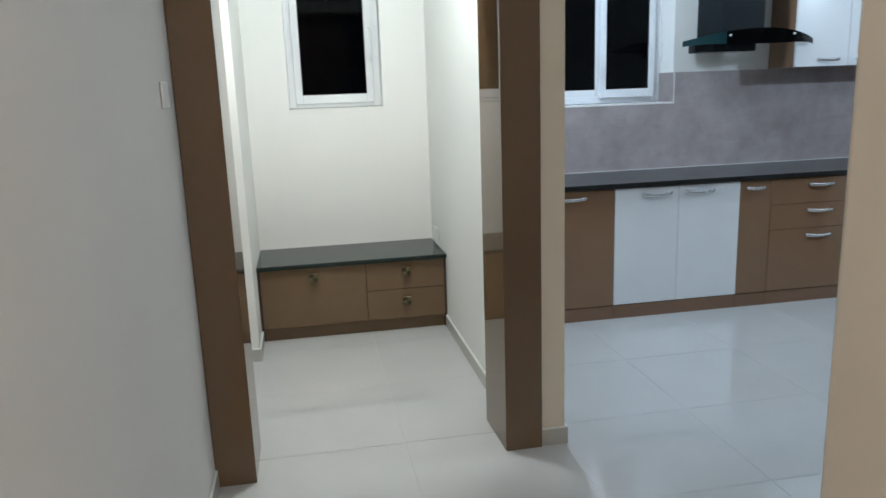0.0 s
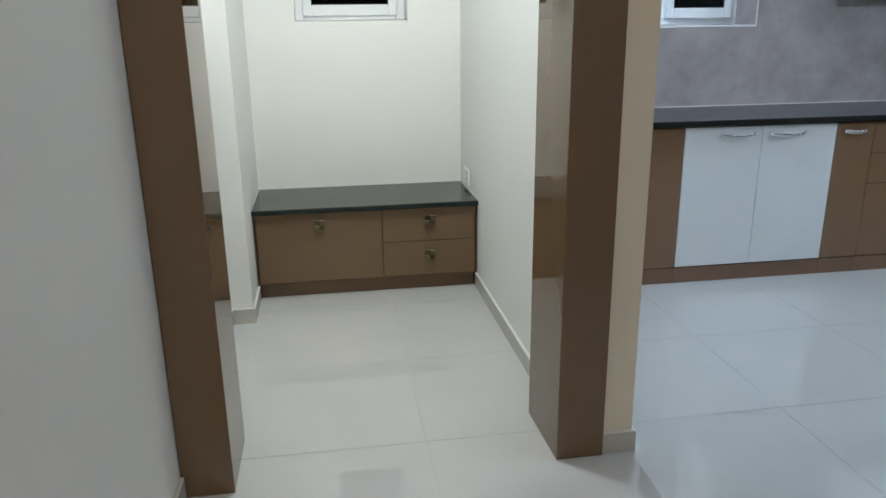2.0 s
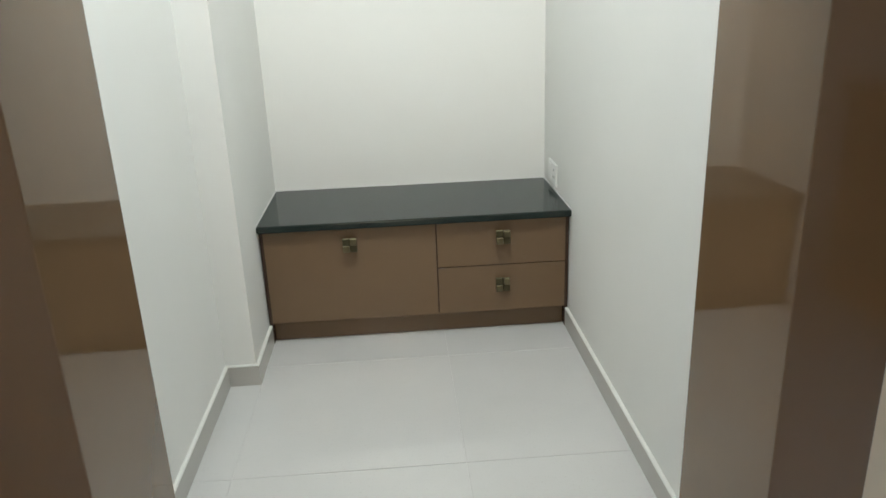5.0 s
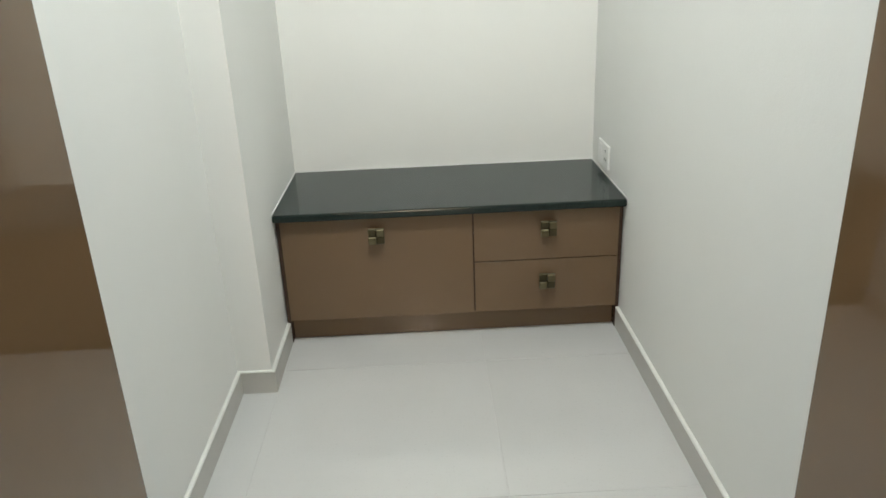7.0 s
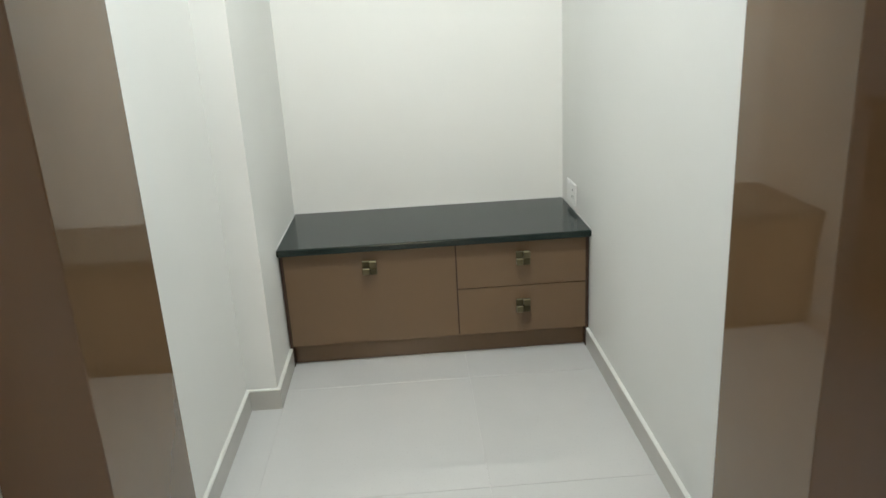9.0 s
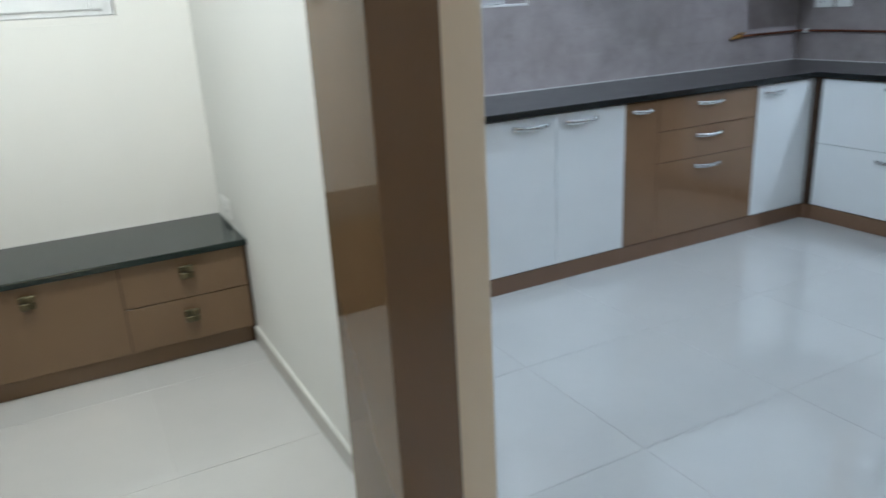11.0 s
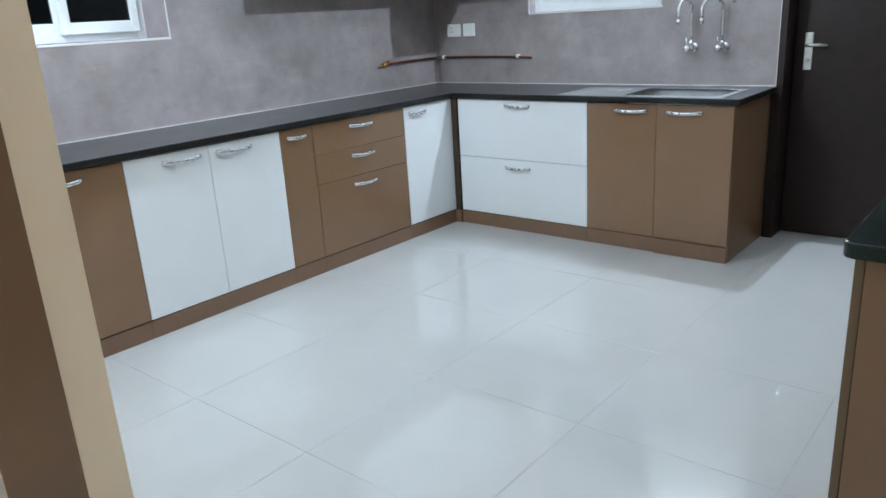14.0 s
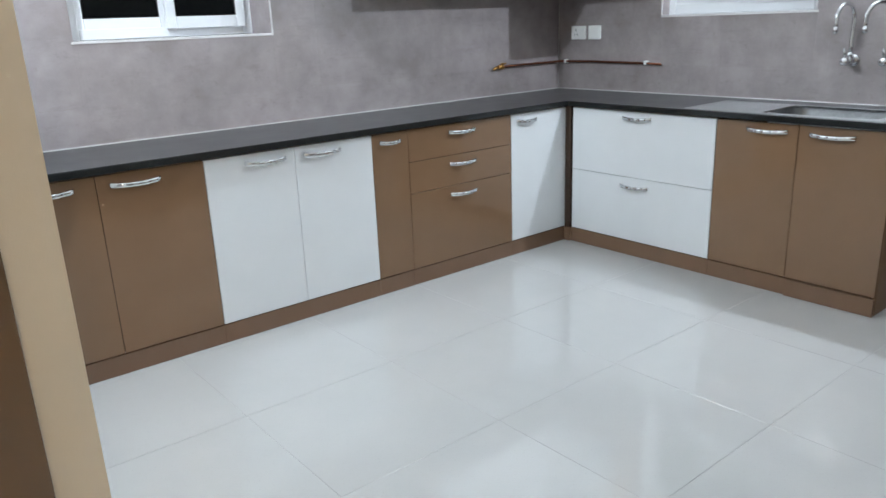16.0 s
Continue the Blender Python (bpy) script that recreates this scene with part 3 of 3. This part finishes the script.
# ---- sink, taps ----
def sink():
    s = thing("sink", (6.68, 4.2, TOP_HI), "stainless steel sink with bowl and ribbed drainboard, set into black granite", "sink")
    x0, x1, y0, y1, z = 6.486, 6.890, 3.712, 4.672, TOP_HI + 0.0005
    rim = joined(*[bm_box(a, b, c, d, z, z + 0.003, 0.0008) for a, b, c, d in cut((x0, x1, y0, 4.312), [(BOWL[0] + 0.004, BOWL[1] - 0.004, BOWL[2] + 0.004, BOWL[3] - 0.004)])])
    part("rim", rim, STEEL, s)
    board = part("drainboard", bm_box(x0, x1, 4.3125, y1, z, z + 0.003, 0.0008), STEEL, s, "ribbed steel drainboard")
    for k in range(9):
        part("rib", bm_box(x0 + 0.05 + 0.036 * k, x0 + 0.062 + 0.036 * k, 4.36, y1 - 0.05, z + 0.003, z + 0.0042, 0.0005), STEEL, board)
    bowl = bmesh.new()
    rings = []
    for inset, depth in ((0.004, 0.003), (0.006, -0.01), (0.012, -0.12), (0.03, -0.158), (0.06, -0.165)):
        ring, rad = [], 0.085
        a0, a1, b0, b1 = BOWL[0] + inset, BOWL[1] - inset, BOWL[2] + inset, BOWL[3] - inset
        for cx, cy, q0 in ((a1 - rad, b1 - rad, 0), (a0 + rad, b1 - rad, 90), (a0 + rad, b0 + rad, 180), (a1 - rad, b0 + rad, 270)):
            for k in range(6):
                q = radians(q0 + 18 * k)
                ring.append(bowl.verts.new((cx + rad * math.cos(q), cy + rad * math.sin(q), z + depth)))
        rings.append(ring)
    n = len(rings[0])
    for r0, r1 in zip(rings, rings[1:]):
        for k in range(n):
            bowl.faces.new((r0[k], r0[(k + 1) % n], r1[(k + 1) % n], r1[k]))
    bowl.faces.new(rings[-1])
    bmesh.ops.solidify(bowl, geom=bowl.faces[:], thickness=-0.0015)
    bmesh.ops.recalc_face_normals(bowl, faces=bowl.faces[:])
    part("bowl", bowl, STEEL, s, "deep steel bowl", True)
    part("drain", joined(bm_tube([(6.68, 3.98, z - 0.1645), (6.68, 3.98, z - 0.160)], 0.04, 24), bm_tube([(6.68, 3.98, z - 0.160), (6.68, 3.98, z - 0.156)], [0.026, 0.018], 20)), CHROME, s, "chrome drain")
    return s


sink()


def tap(y, swing):
    """A bib tap whose swan neck is swung by the given angle from the wall's normal."""
    z, w = 1.086, TILE_E
    t = thing("tap", (w, y, z), "wall-mounted chrome swan-neck tap above the steel sink", "tap", "taps above the sink")
    part("flange", bm_tube([(w - 0.0005, y, z), (w - 0.008, y, z), (w - 0.016, y, z)], [0.032, 0.030, 0.019], 24), CHROME, t, "", True)
    part("body", bm_tube([(w - 0.014, y, z), (w - 0.028, y, z), (w - 0.032, y, z), (w - 0.058, y, z), (w - 0.062, y, z), (w - 0.085, y, z)], [0.015, 0.015, 0.021, 0.021, 0.016, 0.016], 18), CHROME, t, "", True)
    part("knob", joined(bm_tube([(w - 0.084, y, z), (w - 0.090, y, z), (w - 0.114, y, z), (w - 0.120, y, z)], [0.012, 0.021, 0.020, 0.014], 20), bm_tube([(w - 0.102, y, z + 0.018), (w - 0.108, y + 0.004, z + 0.062)], [0.0065, 0.0045], 10)), CHROME, t, "", True)
    x, r = w - 0.045, 0.073
    dx, dy = -math.cos(radians(swing)), math.sin(radians(swing))
    pts = [(x, y, z + 0.014), (x, y, z + 0.07), (x, y, z + 0.13), (x, y, z + 0.190)]
    for k in range(1, 15):
        q = math.pi * k / 14
        reach = r - r * math.cos(q)
        pts.append((x + dx * reach, y + dy * reach, z + 0.200 + r * math.sin(q)))
    ex, ey = x + dx * 2 * r, y + dy * 2 * r
    pts += [(ex, ey, z + 0.180), (ex, ey, z + 0.160)]
    part("spout", joined(bm_tube(pts, 0.0100, 14), bm_tube([(x, y, z + 0.016), (x, y, z + 0.040)], 0.0150, 16)), CHROME, t, "", True)
    part("aerator", bm_tube([(ex, ey, z + 0.166), (ex, ey, z + 0.136)], [0.0130, 0.0122], 16), CHROME, t, "", True)
    return t


tap(4.096, 8)
tap(3.918, 30)
hook = thing("wall_screw", (TILE_E, 3.880, 1.33), "small chrome screw hook in the tiles", "hook")
part("hook", joined(bm_tube([(TILE_E - 0.0005, 3.876, 1.335), (TILE_E - 0.02, 3.876, 1.335), (TILE_E - 0.028, 3.876, 1.342)], 0.004, 10), bm_tube([(TILE_E - 0.0005, 3.876, 1.335), (TILE_E - 0.004, 3.876, 1.335)], 0.010, 14)), CHROME, hook, "", True)


# ---- sockets, gas pipe ----
def plate(name, label, x, y, z, w, h, normal, rockers, category="switch plate"):
    """A white wall plate; normal 'x-' faces west, 'x+' east, 'y-' faces south."""
    def box(u0, u1, d0, d1, c0, c1, bevel):
        if normal == "x+":
            return bm_box(x + d0, x + d1, y + u0, y + u1, z + c0, z + c1, bevel)
        return bm_box(x - d1, x - d0, y + u0, y + u1, z + c0, z + c1, bevel) if normal == "x-" else bm_box(x + u0, x + u1, y - d1, y - d0, z + c0, z + c1, bevel)
    p = thing(name, (x, y, z - h / 2), label, category)
    part("plate", box(-w / 2, w / 2, 0.0005, 0.009, -h / 2, h / 2, 0.003), PLASTIC, p)
    for u0, u1, c0, c1, mat in rockers:
        part("rocker" if mat is PLASTIC else "socket_hole", box(u0, u1, 0.008, 0.0115 if mat is PLASTIC else 0.0095, c0, c1, 0.0012 if mat is PLASTIC else 0.0003), mat, p)
    return p


plate("wall_socket", "white plastic socket plate with switch on grey tiles", TILE_E, 5.874, 1.242, 0.125, 0.088, "x-", [(-0.052, -0.018, -0.034, 0.034, PLASTIC), (0.018, 0.023, 0.012, 0.022, RUBBER), (0.008, 0.013, -0.016, -0.006, RUBBER), (0.028, 0.033, -0.016, -0.006, RUBBER)])
plate("switch_plate", "white plastic blank switch plate on grey tiles", TILE_E, 5.738, 1.242, 0.104, 0.088, "x-", [(-0.036, 0.036, -0.034, 0.034, PLASTIC)])
plate("wall_socket", "white plastic socket plate just above the pantry bench", PANTRY_E, 5.912, 0.546, 0.146, 0.088, "x-", [(0.006, 0.048, -0.034, 0.034, PLASTIC), (-0.036, -0.031, 0.012, 0.022, RUBBER), (-0.046, -0.041, -0.016, -0.006, RUBBER), (-0.026, -0.021, -0.016, -0.006, RUBBER)])

plate("switch_plate", "off-white plastic switch plate on the hall wall", HALL_W, 3.762, 1.492, 0.110, 0.084, "x+", [(-0.046, -0.002, -0.033, 0.033, PLASTIC), (0.002, 0.046, -0.033, 0.033, PLASTIC)])

pipe = thing("gas_pipe", (6.7, 6.08, 1.035), "thin brown copper gas pipe with brass valve, clipped to the tiles", "pipe")
part("pipe", bm_tube([(6.50, TILE_N - 0.020, 1.052), (6.63, TILE_N - 0.020, 1.054), (7.00, TILE_N - 0.020, 1.054), (7.020, TILE_N - 0.022, 1.054), (7.034, TILE_N - 0.036, 1.056), (7.034, 5.73, 1.057), (7.034, 5.32, 1.052), (7.034, 5.205, 1.047)], 0.0075, 12), COPPER, pipe, "", True)
valve = part("valve", joined(bm_tube([(6.501, TILE_N - 0.020, 1.052), (6.496, TILE_N - 0.020, 1.052), (6.461, TILE_N - 0.020, 1.052), (6.456, TILE_N - 0.020, 1.052)], [0.010, 0.016, 0.016, 0.010], 6), bm_tube([(6.476, TILE_N - 0.022, 1.057), (6.476, TILE_N - 0.045, 1.072)], 0.009, 10), bm_tube([(6.456, TILE_N - 0.020, 1.052), (6.431, TILE_N - 0.022, 1.046), (6.411, TILE_N - 0.024, 1.040)], [0.008, 0.010, 0.006], 10)), BRASS, pipe, "brass gas valve", True)
part("lever", bm_box(6.451, 6.500, TILE_N - 0.050, TILE_N - 0.044, 1.067, 1.078, 0.002), BRASS, valve)
for cy in (5.972, 5.317):
    part("clip", bm_box(TILE_E - 0.032, TILE_E - 0.0005, cy - 0.010, cy + 0.010, 1.042, 1.068, 0.003), PLASTIC, pipe, "white plastic pipe clip")

# ---- upper units and hood ----
UF = 5.766
unit("wall_cabinet", "white gloss wall cabinet with two doors and chrome handles", "n", 5.600, 6.392, [("door", 5.600, 5.996, SPLASH + 0.004, 2.22, WHITE, 5.848, 1.572, 0.17), ("door", 5.996, 6.392, SPLASH + 0.004, 2.22, WHITE, 6.14, 1.572, 0.17)], SPLASH + 0.002, 2.22, UF, 0.288, BROWN, False, "wall cabinets")
unit("wall_cabinet", "white gloss wall cabinet in the kitchen corner", "n", 6.392, 6.738, [("door", 6.392, 6.738, SPLASH + 0.004, 2.22, WHITE, 6.50, 1.572, 0.17)], SPLASH + 0.002, 2.22, UF, 0.288, BROWN, False, "wall cabinets")
unit("wall_cabinet", "white gloss wall cabinet between corner and sink window", "e", 5.250, 6.053, [("door", 5.250, 5.764, SPLASH + 0.004, 2.22, WHITE, 5.40, 1.572, 0.17)], SPLASH + 0.002, 2.22, 6.740, 0.313, BROWN, False, "wall cabinets")


def hood():
    h = thing("cooker_hood", (5.2, 5.85, 1.63), "black chimney cooker hood with curved glass canopy on the wall", "cooker hood")
    part("duct", bm_box(5.055, 5.362, 5.765, WALL_N - 0.002, 1.735, 2.60, 0.004), HOOD_BODY, h, "dark grey chimney duct")
    part("filter_box", bm_prism([(4.965, 5.775), (4.995, 5.75), (5.285, 5.75), (5.315, 5.775), (5.315, 6.02), (4.965, 6.02)], 1.642, 1.702, 0.008), HOOD_BLACK, h, "black filter housing")
    n, m, cx, half = 24, 8, 5.235, 0.465

    def front(u):
        return 5.572 + 0.165 * u * u

    def crown(u):
        return 1.706 + 0.066 * (1 - u * u)

    bm, rows = bmesh.new(), []
    for j in range(m + 1):
        row = []
        for i in range(n + 1):
            u = -1 + 2 * i / n
            y = WALL_N - 0.004 + (front(u) - WALL_N + 0.004) * j / m
            row.append(bm.verts.new((cx + (0.25 + (half - 0.25) * (j / m) ** 0.8) * u, y, 1.704 + (crown(u) - 1.704) * (j / m) ** 1.5)))
        rows.append(row)
    for r0, r1 in zip(rows, rows[1:]):
        for i in range(n):
            bm.faces.new((r0[i], r0[i + 1], r1[i + 1], r1[i]))
    bmesh.ops.solidify(bm, geom=bm.faces[:], thickness=0.008)
    bmesh.ops.recalc_face_normals(bm, faces=bm.faces[:])
    canopy = part("canopy", bm, HOOD_GLASS, h, "curved black glass canopy", True)

    def band(i0, i1):
        b = bmesh.new()
        lo, hi = [], []
        for i in range(i0, i1 + 1):
            u = -1 + 2 * i / n
            lo.append(b.verts.new((cx + half * u, front(u) - 0.003, crown(u) - 0.030 - 0.062 * (1 - u * u) ** 1.5)))
            hi.append(b.verts.new((cx + half * u, front(u) - 0.003, crown(u) + 0.004)))
        for i in range(i1 - i0):
            b.faces.new((lo[i], lo[i + 1], hi[i + 1], hi[i]))
        bmesh.ops.solidify(b, geom=b.faces[:], thickness=0.006)
        bmesh.ops.recalc_face_normals(b, faces=b.faces[:])
        return b

    part("front_band", band(6, n), HOOD_BLACK, canopy, "black control band", True)
    part("side_band", band(0, 6), HOOD_EDGE, canopy, "greenish bare glass end", True)
    for x, y in ((5.01, 5.60), (5.45, 5.60)):
        part("bolt", bm_tube([(x, y - 0.014, 1.735), (x, y - 0.026, 1.735)], [0.011, 0.008], 12), CHROME, canopy, "chrome bolt", True)
    return h


hood()

# ---- door in the east wall ----
door = thing("door_1", (7.2, 3.15, 0), "closed dark brown veneered door in a dark wooden frame", "door", "", "structure")
part("frame", joined(bm_box(7.050, 7.275, 3.585, 3.6205, 0, 2.10, 0.002), bm_box(7.050, 7.275, 2.896, 2.932, 0, 2.10, 0.002), bm_box(7.050, 7.275, 2.932, 3.585, 2.064, 2.10, 0.002)), DOOR, door, "dark wooden door frame")
part("architrave", bm_box(7.049, 7.066, 3.600, 3.6445, 0, 0.840, 0.002), DOOR, door, "dark wooden trim beside the sink unit")
leaf = part("leaf", bm_box(7.212, 7.250, 2.935, 3.582, 0.006, 2.062, 0.002), DOOR, door, "dark brown wood-grain leaf")
handle = part("handle", bm_box(7.202, 7.2115, 3.488, 3.531, 0.945, 1.146, 0.003, 2), SATIN, leaf, "satin nickel plate")
part("lever", joined(bm_tube([(7.207, 3.510, 1.080), (7.162, 3.510, 1.080)], 0.0095, 14), bm_tube([(7.162, 3.518, 1.080), (7.160, 3.488, 1.081), (7.162, 3.403, 1.078)], [0.0085, 0.0085, 0.0075], 14), bm_tube([(7.2015, 3.510, 0.998), (7.190, 3.510, 0.998)], 0.0105, 16)), SATIN, door, "satin nickel lever and lock cylinder", True)

# ---- peninsula counter ----
pen = thing("counter", (5.6, 2.36, 0), "brown gloss counter cabinet with end panel beside the kitchen opening", "counter")
part("body", bm_box(4.353, 7.05, 2.06, 2.6450, PLINTH, 0.824), BROWN, pen)
part("end_panel", bm_box(4.333, 4.3525, 2.06, 2.6455, 0.0, 0.824, 0.0012), BROWN, pen)
part("plinth", bm_box(4.353, 7.05, 2.6155, 2.630, 0.0, PLINTH - 0.003), BROWN, pen)
for k in range(4):
    x0 = 4.334 + 0.678 * k
    part("door", bm_box(x0, x0 + 0.675, 2.6470, 2.6660, DB if k else 0.004, 0.820, 0.0012), TAUPE if k == 0 else BROWN, pen)
tagged(part("granite_slab", bm_prism([(4.304, 2.02), (7.053, 2.02), (7.053, 2.688), (4.324, 2.688), (4.311, 2.682), (4.304, 2.668)], 0.8255, 0.860, 0.004, 2), GRANITE), "polished black granite top with rounded edge on the brown counter", "worktop")


# ---- pantry bench ----
def square_knob(x, z, parent):
    """A square brass knob of four raised squares in two tones, held off the front by a stem."""
    y = 5.6205
    k = part("handle", joined(bm_box(x - 0.026, x + 0.026, y - 0.019, y - 0.014, z - 0.026, z + 0.026, 0.0015), bm_tube([(x, y - 0.0003, z), (x, y - 0.0145, z)], 0.010, 12)), ANTIQUE_DARK, parent, "antique brass square knob")
    for dx, dz, proud, mat in ((-1, 1, 0.024, ANTIQUE_DARK), (1, 1, 0.032, ANTIQUE), (-1, -1, 0.031, ANTIQUE), (1, -1, 0.026, ANTIQUE_DARK)):
        part("square", bm_box(x + dx * 0.0132 - 0.0125, x + dx * 0.0132 + 0.0125, y - proud, y - 0.0185, z + dz * 0.0132 - 0.0125, z + dz * 0.0132 + 0.0125, 0.002), mat, k)
    return k


BX0, BX1, BENCH_Z = PANTRY_C + 0.002, PANTRY_E - 0.002, 0.478
bench = thing("bench_cabinet", (2.60, 5.85, 0), "low brown gloss bench cabinet with one flap and two drawers", "cabinet")
part("body", bm_box(BX0 + 0.013, BX1 - 0.013, 5.640, PANTRY_N - 0.004, 0.085, 0.451), EDGE, bench)
part("side_panel", bm_box(BX0, BX0 + 0.0125, 5.632, PANTRY_N - 0.004, 0.0, 0.451, 0.001), EDGE, bench, "dark edge of the side panel")
part("side_panel", bm_box(BX1 - 0.0125, BX1, 5.632, PANTRY_N - 0.004, 0.0, 0.451, 0.001), EDGE, bench, "dark edge of the side panel")
part("plinth", bm_box(BX0 + 0.013, BX1 - 0.013, 5.664, 5.680, 0.0, 0.084, 0.001), TAUPE, bench, "brown plinth board")
for name, x0, x1, z0, z1, kx, kz in (("flap", 2.042, 2.6695, 0.088, 0.449, 2.355, 0.390), ("drawer", 2.674, 3.155, 0.275, 0.449, 2.918, 0.388), ("drawer", 2.674, 3.155, 0.088, 0.271, 2.915, 0.201)):
    d = part(name, bm_box(x0, x1, 5.6205, 5.6395, z0, z1, 0.0005), TAUPE, bench)
    square_knob(kx, kz, d)
bench_top = tagged(part("granite_slab", bm_box(BX0 - 0.001, BX1 + 0.001, 5.594, PANTRY_N - 0.001, 0.4515, BENCH_Z, 0.006, 2), GRANITE), "polished black granite slab on the low pantry bench", "worktop")
part("caulk", joined(bm_box(BX0, BX1, PANTRY_N - 0.005, PANTRY_N - 0.0005, BENCH_Z + 0.0002, BENCH_Z + 0.002, 0.0005), bm_box(BX1 - 0.002, BX1 + 0.0015, 5.60, PANTRY_N - 0.005, BENCH_Z + 0.0002, BENCH_Z + 0.002, 0.0005), bm_box(BX0 - 0.0015, BX0 + 0.002, 5.60, PANTRY_N - 0.005, BENCH_Z + 0.0002, BENCH_Z + 0.002, 0.0005)), CAULK, bench_top, "white filler line along the wall")

# ---- lamps that give the light ----
def wall_bulb(x, y, z, out):
    """A bulb holder on a wall; out is the way it points."""
    o, p = Vector(out), Vector((x, y, z))
    f = thing("wall_lamp", (x, y, z - 0.04), "white wall-mounted bulb holder, switched on", "wall lamp", "wall lamps")
    part("holder", bm_tube([p, p + o * 0.010, p + o * 0.012, p + o * 0.028], [0.040, 0.038, 0.022, 0.018], 24), PLASTIC, f, "", True)


def ceiling_lamp(x, y, lit):
    f = thing("ceiling_light", (x, y, CEIL - 0.05), "round white ceiling lamp, switched on", "ceiling light", "ceiling lights")
    part("base", bm_tube([(x, y, CEIL - 0.001), (x, y, CEIL - 0.022)], 0.11, 32), PLASTIC, f, "", True)
    part("diffuser", bm_tube([(x, y, CEIL - 0.0225), (x, y, CEIL - 0.040), (x, y, CEIL - 0.050)], [0.10, 0.095, 0.06], 32), lit, f, "lit frosted cover", True)


wall_bulb(WALL_E - 0.001, 3.91, 2.26, (-1, 0, 0))
wall_bulb(WALL_E - 0.001, 2.30, 2.55, (-1, 0, 0))
wall_bulb(KITCHEN_W + 0.001, 5.09, 2.68, (1, 0, 0))
ceiling_lamp(2.58, 4.50, LIT_NEUTRAL)
ceiling_lamp(2.40, 0.12, LIT_WARM)
# ---- floor of polished tiles ----
floor = structure("floor", bm_box(1.60, 7.30, -1.75, 6.40, -0.12, -0.0012), GROUT, "polished off-white square floor tiles with thin grey joints", "floor")
STEP = 0.65
shape = None
for i in range(-4, 6):
    for j in range(-8, 5):
        x, y = 3.990 + STEP * (i + 0.5), 3.492 + STEP * (j + 0.5)
        if x > 7.5 or y > 6.5:
            continue
        if shape is None:
            h = STEP / 2 - 0.0010
            b = bm_box(-h, h, -h, h, -0.010, 0, 0.0005)
            shape = bpy.data.meshes.new("tile")
            b.to_mesh(shape), b.free()
            shape.materials.append(FLOOR_TILE)
        ob = new("tile", shape)
        ob.location = Vector((x, y, 0.0)) - ORIGIN[floor]
        ob.parent = floor
